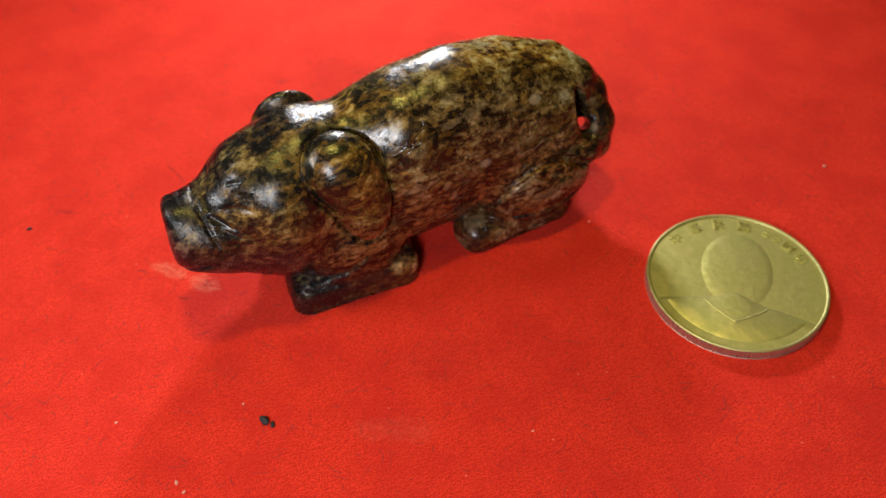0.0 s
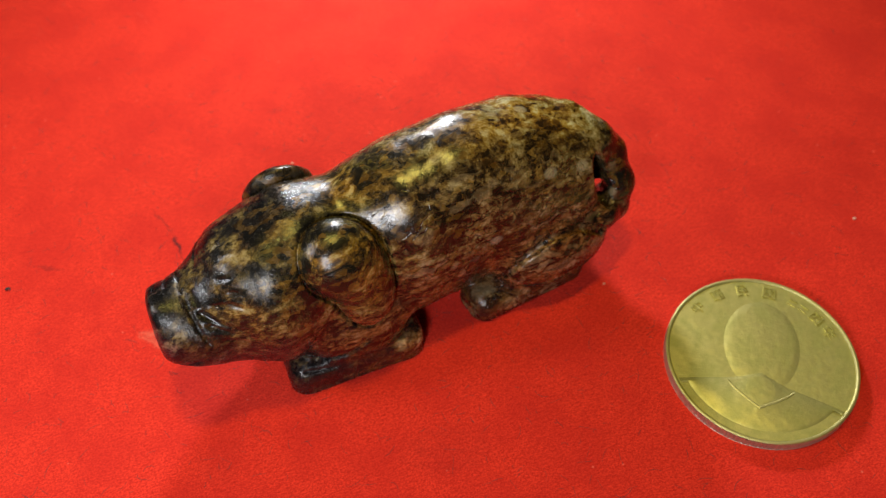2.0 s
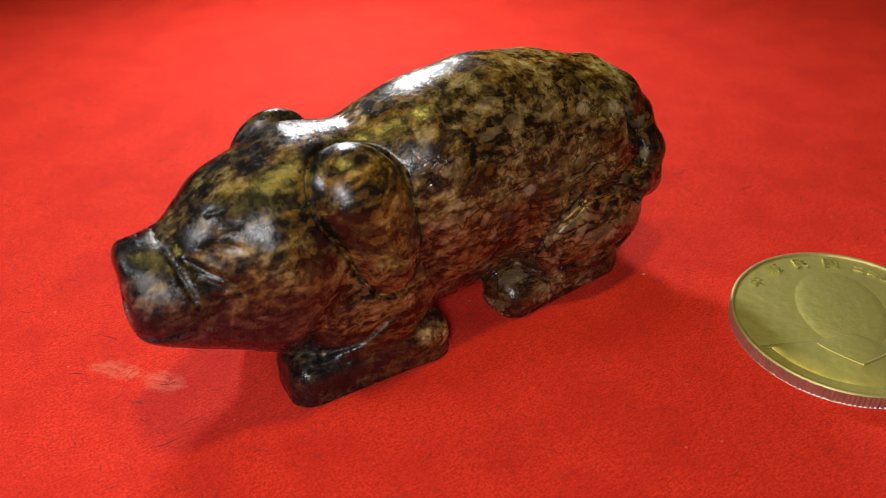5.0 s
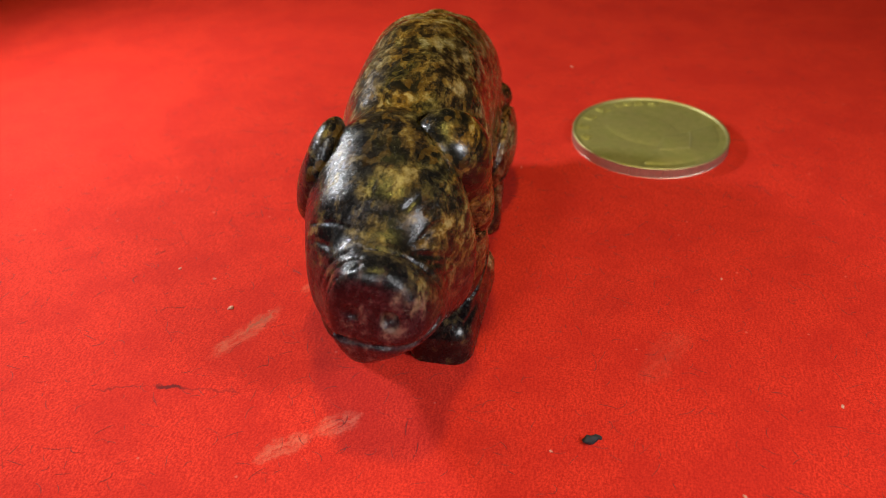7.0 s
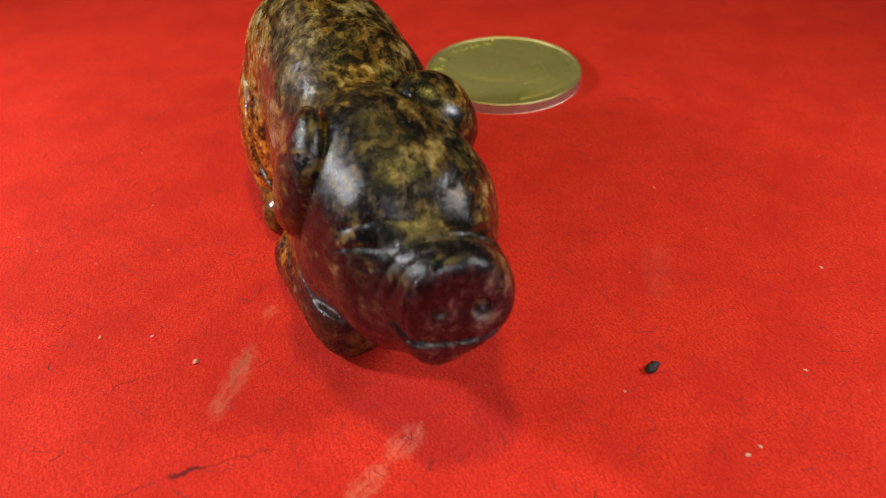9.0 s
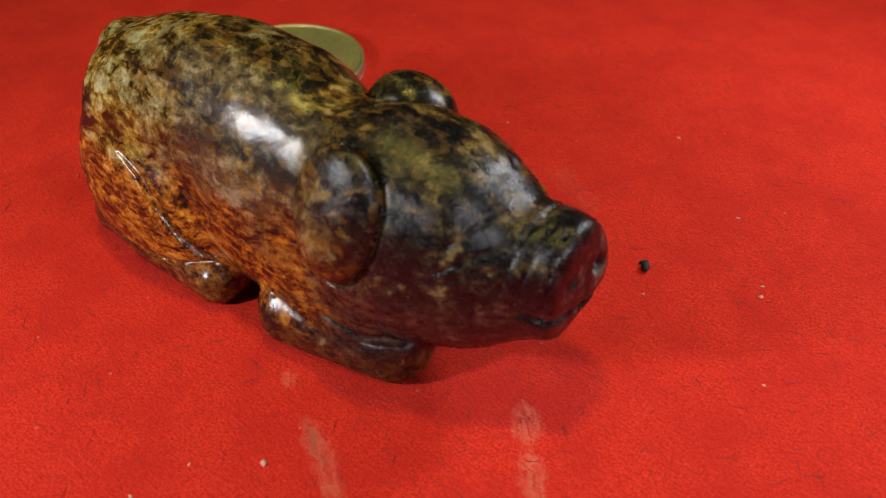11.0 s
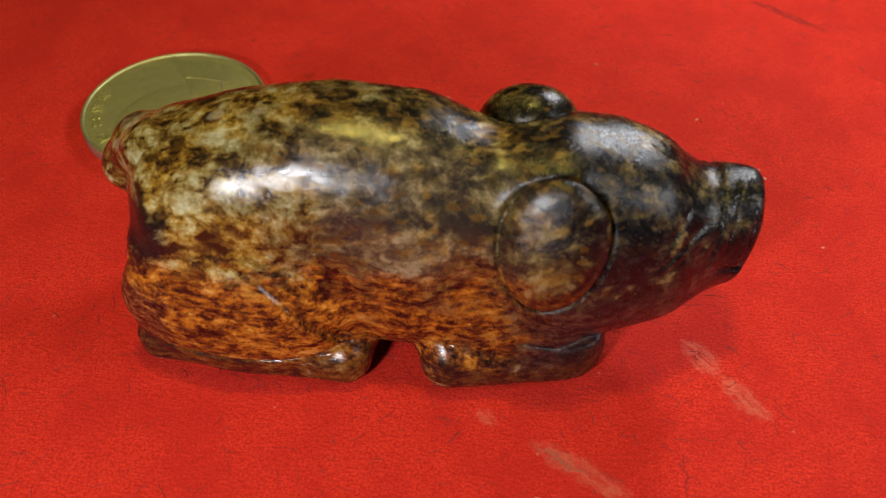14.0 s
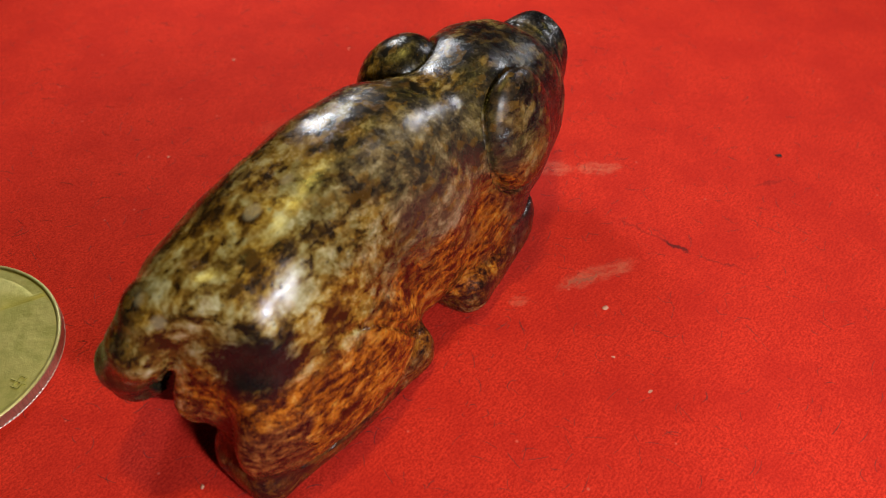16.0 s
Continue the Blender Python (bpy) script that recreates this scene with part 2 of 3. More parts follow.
    kv = n.math("MULTIPLY", n.math("MULTIPLY", n.span(xe, -2.7, -3.15), n.span(ze, 1.55, 1.2)), n.span(y, -0.5, -0.8))
    c = n.mix(n.math("MULTIPLY", kv, 0.65), c, n.ramp(grain, [(0.15, (0.014, 0.004, 0.005)), (0.55, (0.070, 0.026, 0.018)), (0.95, (0.20, 0.10, 0.05))]))
    # dark head, olive over the crown
    kh = n.math("MULTIPLY", n.span(xe, 0.6, 1.7), n.span(ye, 0.5, -0.5, 0.40, 0.95))
    kh = n.math("MAXIMUM", kh, n.span(xe, 2.1, 3.0, 0.0, 0.93))
    c = n.mix(kh, c, soot)
    # brown-plum jaw and muzzle, the red paper's reflection partly put into the plum
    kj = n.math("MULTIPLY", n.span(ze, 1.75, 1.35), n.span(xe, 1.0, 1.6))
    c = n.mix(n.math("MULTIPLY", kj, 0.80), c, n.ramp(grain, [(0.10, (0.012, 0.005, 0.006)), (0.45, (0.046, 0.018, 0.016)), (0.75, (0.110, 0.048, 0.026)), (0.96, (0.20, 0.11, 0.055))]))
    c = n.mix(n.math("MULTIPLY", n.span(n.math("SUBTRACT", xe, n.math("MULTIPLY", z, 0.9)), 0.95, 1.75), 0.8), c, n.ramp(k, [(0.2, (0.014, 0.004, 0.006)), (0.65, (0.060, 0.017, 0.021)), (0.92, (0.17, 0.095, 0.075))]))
    # nearly black patch at the right of the rump
    far = n.tree.nodes.new("ShaderNodeVectorMath")
    far.operation = "DISTANCE"
    n.put(far.inputs[0], cm)
    far.inputs[1].default_value = (-2.96, -1.28, 2.02)
    kp = n.span(n.math("ADD", far.outputs["Value"], n.math("MULTIPLY", rough_edge, 0.22)), 0.50, 0.27)
    c = n.mix(n.math("MULTIPLY", kp, 0.98), c, (0.006, 0.005, 0.006))
    # dark tail
    kd = n.math("MULTIPLY", n.span(n.math("ADD", x, n.math("MULTIPLY", rough_edge, 0.12)), -3.10, -3.36), n.span(y, -0.55, -0.25))
    c = n.mix(n.math("MULTIPLY", kd, 0.95), c, n.mix(0.22, (0.007, 0.006, 0.006), base))
    # feet darker towards the bottom, with a few worn pale places
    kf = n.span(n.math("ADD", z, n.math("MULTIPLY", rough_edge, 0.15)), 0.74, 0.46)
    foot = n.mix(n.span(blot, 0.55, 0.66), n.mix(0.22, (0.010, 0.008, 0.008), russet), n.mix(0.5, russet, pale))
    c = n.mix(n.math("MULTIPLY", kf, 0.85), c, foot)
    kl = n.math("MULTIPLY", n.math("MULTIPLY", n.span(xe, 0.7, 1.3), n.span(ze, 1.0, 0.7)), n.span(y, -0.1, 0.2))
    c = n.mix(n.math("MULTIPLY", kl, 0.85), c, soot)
    # ochre crystals on the pale and grey parts
    ko = n.math("MULTIPLY", n.math("MULTIPLY", n.span(lot_b, 0.80, 0.86), n.span(z, 1.3, 1.8)), n.span(xe, 2.4, 1.2))
    c = n.mix(n.math("MULTIPLY", n.math("MULTIPLY", ko, n.math("SUBTRACT", 1.0, kp)), 0.5), c, n.mix(k, (0.12, 0.055, 0.008), (0.30, 0.18, 0.035)))
    # pitted dark specks; pale specks, stronger on the head to paint its fine glints
    c = n.mix(n.math("MULTIPLY", n.span(fine, 0.59, 0.66), 0.65), c, (0.010, 0.007, 0.006))
    c = n.mix(n.math("MULTIPLY", n.span(grit, 0.61, 0.72), n.math("ADD", n.math("MULTIPLY", kh, 0.55), 0.20)), c, n.mix(0.55, c, (0.42, 0.36, 0.26)))
    c = n.mix(n.math("MULTIPLY", n.span(grit, 0.42, 0.33), 0.50), c, (0.006, 0.004, 0.003))
    # flat scales on the left side, some of them pale, parted by dark wavy fissures
    bent = n.scaled(n.add(cm, n.noise(cm, 1.9, 3, 0.50, colour=True)), (1.5, 4.6, 5.0), turn=(0, 0.10, 0))
    crack = n.voronoi(bent, 1.0, "DISTANCE_TO_EDGE")
    scale = n.axes(n.voronoi(bent, 1.0, "F1", "Color"))[0]
    side = n.math("MULTIPLY", n.math("MULTIPLY", n.span(y, -0.2, 0.3), n.span(xe, 0.6, -0.8)), n.span(ze, 3.0, 2.5))
    broken = n.math("MULTIPLY", crack, n.math("ADD", n.math("MULTIPLY", spot, 1.4), 0.3))
    chips = n.math("MULTIPLY", n.math("MULTIPLY", n.span(scale, 0.60, 0.85), n.span(broken, 0.04, 0.22)), n.math("MULTIPLY", kt, 0.42))
    c = n.mix(chips, c, n.mix(k, (0.17, 0.115, 0.050), (0.36, 0.29, 0.17)))
    deep = n.math("MULTIPLY", n.math("MULTIPLY", n.span(scale, 0.34, 0.10), n.span(broken, 0.02, 0.16)), n.math("MULTIPLY", kt, 0.45))
    c = n.mix(deep, c, (0.022, 0.014, 0.008))
    kk = n.math("MULTIPLY", n.math("MULTIPLY", n.span(broken, 0.085, 0.0), n.span(blot, 0.40, 0.52)), side)
    c = n.mix(n.math("MULTIPLY", kk, 0.80), c, (0.008, 0.005, 0.004))
    # a few rounded pale pebbles in the rump
    pebble = n.voronoi(n.scaled(cm, (2.6, 3.4, 3.4)), 1.0)
    lot = n.axes(n.voronoi(n.scaled(cm, (2.6, 3.4, 3.4)), 1.0, "F1", "Color"))[1]
    kq = n.math("MULTIPLY", n.math("MULTIPLY", n.span(pebble, 0.34, 0.20), n.span(lot, 0.72, 0.76)), n.span(xe, -0.9, -1.6))
    c = n.mix(n.math("MULTIPLY", n.math("MULTIPLY", kq, n.math("MULTIPLY", n.span(ze, 1.3, 1.7), n.span(y, -1.0, -0.7))), 0.42), c, (0.40, 0.35, 0.23))
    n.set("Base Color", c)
    n.set("Roughness", n.math("ADD", n.span(blend((spot, 0.5), (fine, 0.5)), 0.38, 0.62, 0.17, 0.31), n.math("MULTIPLY", kh, 0.03)))
    n.set("Specular IOR Level", n.math("SUBTRACT", 0.50, n.math("MULTIPLY", kh, 0.10)))
    h = blend((grain, 0.08), (fine, 0.08), (grit, 0.05))
    h = n.math("ADD", n.math("SUBTRACT", h, n.math("MULTIPLY", kk, 0.40)), n.math("MULTIPLY", n.math("MULTIPLY", scale, side), 0.14))
    # tool marks left on the face
    hatch = n.noise(n.scaled(w, (34.0, 5.0, 9.0), turn=(0.3, 0, 0.5)), 1.0, 3, 0.6)
    h = n.math("ADD", h, n.math("MULTIPLY", blend((grit, 0.22), (hatch, 0.20)), kh))
    n.set("Normal", n.bump(h, 0.42, 0.0004))
    return m


RED = paper_material()
JADE = jade_material()


def bronze_material():
    """Worn golden bronze: dull mottling, handling scratches, fine grain."""
    m, n = material("aluminium_bronze")
    mm = n.scaled(n.place, (1000, 1000, 1000))
    cloud = n.noise(mm, 0.35, 5, 0.6)
    grain = n.noise(mm, 6.0, 4, 0.65)
    line = n.noise(n.scaled(mm, (0.5, 12, 1), turn=(0, 0, 0.6)), 1.0, 3, 0.6)
    line2 = n.noise(n.scaled(mm, (0.5, 12, 1), turn=(0, 0, -0.9)), 1.0, 3, 0.6)
    scratch = n.math("MAXIMUM", n.span(line, 0.66, 0.74), n.span(line2, 0.68, 0.76))
    c = n.mix(n.span(cloud, 0.35, 0.65), (0.46, 0.44, 0.15), (0.62, 0.57, 0.22))
    c = n.mix(n.math("MULTIPLY", scratch, 0.35), c, (0.75, 0.70, 0.40))
    n.set("Base Color", c)
    n.set("Metallic", 0.85)
    n.set("Roughness", n.span(cloud, 0.3, 0.7, 0.62, 0.50))
    dent = n.bump(n.noise(mm, 0.75, 4, 0.6), 0.5, 0.00016)
    n.set("Normal", n.bump(n.math("ADD", grain, n.math("MULTIPLY", scratch, -0.6)), 0.35, 0.00004, dent))
    return m


BRASS = bronze_material()
BRASS_WORN = plain("worn_aluminium_bronze", (0.54, 0.50, 0.23), 0.55, 0.9, 1200, 0.12, 0.15, 0.0001)
NICKEL = plain("greyed_bronze_edge", (0.56, 0.52, 0.42), 0.45, 0.9, 1200, 0.15, 0.15, 0.0001)
CRUMB_DARK = plain("charred_crumb", (0.03, 0.027, 0.032), 0.85, 0.0, 1500, 0.4, 0.5, 0.0003)
CRUMB_PALE = plain("pale_fleck", (0.70, 0.34, 0.25), 0.7, 0.0, 1500, 0.2)
FIBRE = plain("dark_fibre", (0.075, 0.010, 0.010), 0.7)
WOOD = plain("dark_table", (0.03, 0.02, 0.016), 0.45, 0.0, 60, 0.3)
PLASTER = plain("wall_paint", (0.16, 0.15, 0.14), 0.8, 0.0, 30, 0.06)


# ---- building helpers ----
def mesh_of(name, bm, mat, smooth=True):
    me = bpy.data.meshes.new(name)
    bm.to_mesh(me)
    bm.free()
    me.materials.append(mat)
    if smooth:
        me.shade_smooth()
    return me


def part(name, bm, mat, parent, label="", smooth=True):
    ob = new(name, mesh_of(name, bm, mat, smooth))
    ob.parent = parent
    return tagged(ob, label)


def thing(name, bm, mat, label, category, group="", kind="", smooth=True):
    return tagged(new(name, mesh_of(name, bm, mat, smooth)), label, category, group, kind)


def box_bm(x0, y0, z0, x1, y1, z1, bevel=0.0):
    bm = bmesh.new()
    bmesh.ops.create_cube(bm, size=1, matrix=Matrix.LocRotScale(((x0 + x1) / 2, (y0 + y1) / 2, (z0 + z1) / 2), None, (x1 - x0, y1 - y0, z1 - z0)))
    if bevel:
        bmesh.ops.bevel(bm, geom=bm.edges[:], offset=bevel, segments=2, affect="EDGES")
    return bm


# ---- structure ----
def paper_bm(corners, thick):
    bm = bmesh.new()
    top = [bm.verts.new((x, y, 0.0)) for x, y in corners]
    low = [bm.verts.new((x, y, -thick)) for x, y in corners]
    bm.faces.new(top)
    bm.faces.new(list(reversed(low)))
    for i in range(len(corners)):
        j = (i + 1) % len(corners)
        bm.faces.new((top[j], top[i], low[i], low[j]))
    bmesh.ops.recalc_face_normals(bm, faces=bm.faces[:])
    return bm


thing("red_paper", paper_bm([(-0.30, -0.25), (0.30, -0.25), (0.30, 0.353), (-0.30, -0.007)], 0.0006), RED,
      "bright red felted paper with pale rubbed smears and scores", "paper", kind="structure", smooth=False)
thing("tabletop", box_bm(-0.7, -0.45, -0.0306, 0.7, 0.55, -0.0006, 0.002), WOOD,
      "dark wooden tabletop under the red paper", "table", kind="structure", smooth=False)
for wname, b in (("wall_north", (-1.6, 1.5, -0.75, 1.6, 1.6, 1.75)), ("wall_south", (-1.6, -1.6, -0.75, 1.6, -1.5, 1.75)),
                 ("wall_east", (1.6, -1.6, -0.75, 1.7, 1.6, 1.75)), ("wall_west", (-1.7, -1.6, -0.75, -1.6, 1.6, 1.75)),
                 ("ceiling", (-1.7, -1.6, 1.75, 1.7, 1.6, 1.85)), ("floor", (-1.7, -1.6, -0.85, 1.7, 1.6, -0.75))):
    thing(wname, box_bm(*b), PLASTER, "plain dim grey painted room surface", wname.split("_")[0], kind="structure", smooth=False)


# ---- carved pig: one solid from blended forms (centimetres) ----
def smooth_min(a, b, k):
    h = np.clip(0.5 + 0.5 * (b - a) / k, 0, 1)
    return b + (a - b) * h - k * h * (1 - h)


def smooth_max(a, b, k):
    return -smooth_min(-a, -b, k)


class Field:
    """A grid of points and the signed distances of simple forms on it."""

    def __init__(self, low, high, step):
        self.low, self.step = np.array(low), step
        axes = [np.arange(a, b + step, step) for a, b in zip(low, high)]
        self.x, self.y, self.z = np.meshgrid(*axes, indexing="ij")

    def turned(self, centre, angles):
        r = np.array(Euler([radians(a) for a in angles]).to_matrix())
        d = np.stack([self.x - centre[0], self.y - centre[1], self.z - centre[2]], -1)
        return np.moveaxis(d @ r, -1, 0)

    def ellipsoid(self, centre, radii, angles=(0, 0, 0)):
        u, v, w = self.turned(centre, angles)
        a, b, c = radii
        k0 = np.sqrt((u / a) ** 2 + (v / b) ** 2 + (w / c) ** 2)
        k1 = np.sqrt((u / a**2) ** 2 + (v / b**2) ** 2 + (w / c**2) ** 2) + 1e-9
        return k0 * (k0 - 1) / k1

    def capsule(self, p, q, r0, r1):
        p, q = np.array(p), np.array(q)
        d = q - p
        h = np.clip(((self.x - p[0]) * d[0] + (self.y - p[1]) * d[1] + (self.z - p[2]) * d[2]) / (d @ d), 0, 1)
        e = np.sqrt((self.x - p[0] - h * d[0]) ** 2 + (self.y - p[1] - h * d[1]) ** 2 + (self.z - p[2] - h * d[2]) ** 2)
        return e - (r0 + (r1 - r0) * h)

    def tube(self, points, r0, r1, k=0.06):
        out = None
        last = len(points) - 1
        for i in range(last):
            s, e = i / last, (i + 1) / last
            c = self.capsule(points[i], points[i + 1], r0 + (r1 - r0) * s, r0 + (r1 - r0) * e)
            out = c if out is None else smooth_min(out, c, k)
        return out

    def box(self, centre, half, angles=(0, 0, 0), rounding=0.1):
        q = [np.abs(a) - (h - rounding) for a, h in zip(self.turned(centre, angles), half)]
        outside = np.sqrt(sum(np.maximum(a, 0) ** 2 for a in q))
        return outside + np.minimum(np.maximum(np.maximum(q[0], q[1]), q[2]), 0) - rounding

    def loft(self, stations, power):
        """A body along x: rows of x, top, bottom, half width, middle y."""
        s = np.array(stations)
        fine = np.linspace(s[0, 0], s[-1, 0], 400)
        cols = []
        for i in range(1, 5):
            v = np.interp(fine, s[:, 0], s[:, i])
            v = np.convolve(np.pad(v, 14, mode="reflect", reflect_type="odd"), np.hanning(29) / np.hanning(29).sum(), "valid")
            cols.append(np.interp(self.x, fine, v))
        top, bottom, half, mid = cols
        hz, zc = (top - bottom) / 2, (top + bottom) / 2
        k = (np.abs((self.y - mid) / half) ** power + np.abs((self.z - zc) / hz) ** power) ** (1 / power)
        return (k - 1) * np.minimum(half, hz) * 0.9

    def settle(self, f, p, steps=6):
        """The place on the surface f = 0 nearest to p."""
        p = np.array(p, float)
        for _ in range(steps):
            i = np.clip(np.round((p - self.low) / self.step).astype(int), 1, np.array(f.shape) - 2)
            d = np.array([f[i[0] + 1, i[1], i[2]] - f[i[0] - 1, i[1], i[2]], f[i[0], i[1] + 1, i[2]] - f[i[0], i[1] - 1, i[2]],
                          f[i[0], i[1], i[2] + 1] - f[i[0], i[1], i[2] - 1]]) / (2 * self.step)
            value = f[tuple(i)] + d @ (p - self.low - i * self.step)
            p = p - np.clip(value, -0.2, 0.2) * d / (d @ d + 1e-6)
        return p

    def near(self, points, margin):
        """The part of the grid round some points: its slices, and a field of its own."""
        p = np.array(points)
        lo = np.maximum(((p.min(0) - margin - self.low) / self.step).astype(int), 0)
        hi = ((p.max(0) + margin - self.low) / self.step).astype(int) + 2
        cut = tuple(slice(a, b) for a, b in zip(lo, hi))
        small = Field((0, 0, 0), (self.step,) * 3, self.step)
        small.low = self.low + lo * self.step
        small.x, small.y, small.z = self.x[cut], self.y[cut], self.z[cut]
        return cut, small

    def surface(self, f):
        """The surface f = 0 as vertices and quads."""
        inside = f < 0
        nx, ny, nz = f.shape
        total, count = np.zeros((nx - 1, ny - 1, nz - 1, 3)), np.zeros((nx - 1, ny - 1, nz - 1))
        corners = [(i, j, k) for i in (0, 1) for j in (0, 1) for k in (0, 1)]

        def at(a, c):
            return a[c[0]:nx - 1 + c[0], c[1]:ny - 1 + c[1], c[2]:nz - 1 + c[2]]

        for c in corners:
            for ax in range(3):
                if c[ax]:
                    continue
                e = list(c)
                e[ax] = 1
                a, b = at(f, c), at(f, e)
                hit = at(inside, c) != at(inside, e)
                s = np.where(hit, a / np.where(hit, a - b, 1), 0)
                for m in range(3):
                    total[..., m] += np.where(hit, c[m] + (s if m == ax else 0), 0)
                count += hit
        cells = count > 0
        index = np.full(cells.shape, -1)
        index[cells] = np.arange(cells.sum())
        where = np.argwhere(cells)
        verts = self.low + self.step * (where + total[cells] / count[cells][:, None])
        quads = []
        for ax in range(3):
            lo, hi = [slice(1, -1)] * 3, [slice(1, -1)] * 3
            lo[ax], hi[ax] = slice(0, -1), slice(1, None)
            a, b = inside[tuple(lo)], inside[tuple(hi)]
            spots = np.argwhere(a != b)
            start = np.array([1, 1, 1])
            start[ax] = 0
            p = spots + start
            u, v = [(1, 2), (2, 0), (0, 1)][ax]
            du, dv = np.eye(3, dtype=int)[u], np.eye(3, dtype=int)[v]
            ring = [index[tuple((p - i * du - j * dv).T)] for i, j in ((0, 0), (1, 0), (1, 1), (0, 1))]
            q = np.stack(ring, 1)
            flip = a[tuple(spots.T)]
            q[~flip] = q[~flip][:, ::-1]
            quads.append(q)
        return verts, np.concatenate(quads)


# Each row: right side, then left side.
HAUNCH = [((-2.13, -1.35, 0.93), (1.28, 0.42, 1.08)), ((-2.33, 0.33, 0.92), (0.98, 0.45, 0.72))]
SHOULDER = [((0.75, -1.00, 0.88), (0.90, 0.36, 0.72)), ((0.77, 0.39, 0.84), (0.86, 0.42, 0.75))]
HIND_FOOT = [((-2.02, -1.12, 0.30), (1.38, 0.51, 0.33), -0.6), ((-1.98, 0.24, 0.18), (1.02, 0.38, 0.33), 6.0)]
FORE_FOOT = [((0.92, -0.99, 0.39), (1.06, 0.43, 0.39), 13.0), ((0.90, 0.38, 0.17), (1.05, 0.42, 0.39), -1.0)]
EAR = [((1.23, -1.12, 2.34), (0.53, 0.62, 0.22), 74.7), ((0.87, 0.38, 2.48), (0.52, 0.52, 0.43), -56.0)]
EAR_TIP = [((1.17, -1.17, 1.84), (0.34, 0.42, 0.21), 80.0), ((0.61, 0.54, 1.87), (0.42, 0.67, 0.27), -72.5)]
TAIL = [(-2.92, -0.59, 2.44), (-3.21, -0.30, 2.25), (-3.47, -0.24, 1.93), (-3.56, 0.02, 1.53), (-3.50, 0.12, 1.17), (-3.18, 0.32, 1.30), (-2.8, 0.42, 1.25)]
# cuts on the surface: points, then the tool's radius at start and end
CUTS = [
    # left eye, lower lid, brow, nose creases
    ([(2.72, 0.34, 2.22), (2.50, 0.58, 2.10), (2.26, 0.78, 1.90)], 0.040, 0.022),
    ([(2.66, 0.46, 2.08), (2.46, 0.68, 1.98), (2.24, 0.82, 1.80)], 0.032, 0.019),
    ([(2.52, 0.72, 1.88), (2.34, 0.82, 1.76)], 0.024, 0.016),
    ([(2.60, 0.40, 2.36), (2.40, 0.58, 2.45), (2.22, 0.72, 2.38)], 0.024, 0.014),
    ([(2.42, 0.20, 2.62), (2.26, 0.32, 2.70)], 0.022, 0.013),
    ([(2.34, 0.44, 2.56), (2.18, 0.54, 2.58)], 0.019, 0.012),
    ([(2.86, 0.0, 2.40), (2.84, 0.28, 2.32), (2.80, 0.48, 2.08), (2.74, 0.58, 1.86)], 0.026, 0.024),
    # right eye, lower lid, brow, nose creases
    ([(2.68, -0.55, 2.18), (2.48, -0.80, 2.12), (2.24, -1.02, 1.92)], 0.018, 0.011),
    ([(2.62, -0.30, 2.42), (2.52, -0.58, 2.40), (2.34, -0.88, 2.22)], 0.016, 0.011),
    ([(2.78, -0.52, 2.02), (2.62, -0.72, 1.98)], 0.016, 0.011),
    ([(2.50, -0.82, 1.98), (2.36, -0.94, 1.86)], 0.015, 0.011),
    ([(2.86, 0.0, 2.40), (2.86, -0.28, 2.32), (2.84, -0.50, 2.05), (2.76, -0.62, 1.75)], 0.018, 0.015),
    ([(2.32, -0.22, 2.70), (2.16, -0.20, 2.78)], 0.014, 0.011),
    ([(2.28, 0.02, 2.72), (2.12, 0.06, 2.79)], 0.014, 0.011),
    ([(3.03, -0.12, 2.40), (3.03, -0.40, 2.18), (2.98, -0.58, 1.84)], 0.016, 0.014),
    # ring behind the snout disc
    ([(3.18, -0.10, 2.42), (3.20, -0.34, 2.15), (3.20, -0.46, 1.75), (3.16, -0.48, 1.40)], 0.014, 0.012),
    # mouth, all round the front
    ([(3.02, -0.60, 1.56), (3.18, -0.50, 1.49), (3.33, -0.28, 1.46), (3.36, 0.0, 1.46), (3.33, 0.26, 1.48), (3.14, 0.46, 1.54), (2.92, 0.60, 1.62)], 0.042, 0.048),
    # crease before the right haunch
    ([(-2.00, -1.55, 1.85), (-1.68, -1.56, 1.70), (-1.42, -1.55, 1.40), (-1.18, -1.50, 1.08), (-0.98, -1.40, 0.80)], 0.030, 0.095),
    # round the left thigh, and above the left hind foot
    ([(-3.10, 0.50, 1.20), (-2.70, 0.62, 1.52), (-2.20, 0.66, 1.54), (-1.72, 0.68, 1.28), (-1.46, 0.66, 0.95), (-1.34, 0.64, 0.70)], 0.085, 0.045),
    ([(-2.95, 0.66, 0.70), (-2.30, 0.72, 0.56), (-1.75, 0.70, 0.52)], 0.04, 0.06),
    # over the fore feet
    ([(1.55, 0.74, 0.62), (1.05, 0.80, 0.70), (0.70, 0.80, 0.95)], 0.06, 0.03),
    ([(1.70, 0.70, 0.52), (1.25, 0.80, 0.48)], 0.03, 0.015),
    ([(1.95, -0.95, 0.70), (1.45, -1.22, 0.72), (0.95, -1.38, 0.90)], 0.06, 0.03),
    ([(0.45, -1.45, 1.15), (0.25, -1.42, 0.80)], 0.03, 0.02),
    ([(-0.85, -1.40, 0.66), (-1.30, -1.52, 0.58), (-2.10, -1.60, 0.52), (-2.80, -1.55, 0.52), (-3.25, -1.30, 0.55)], 0.03, 0.02),
]


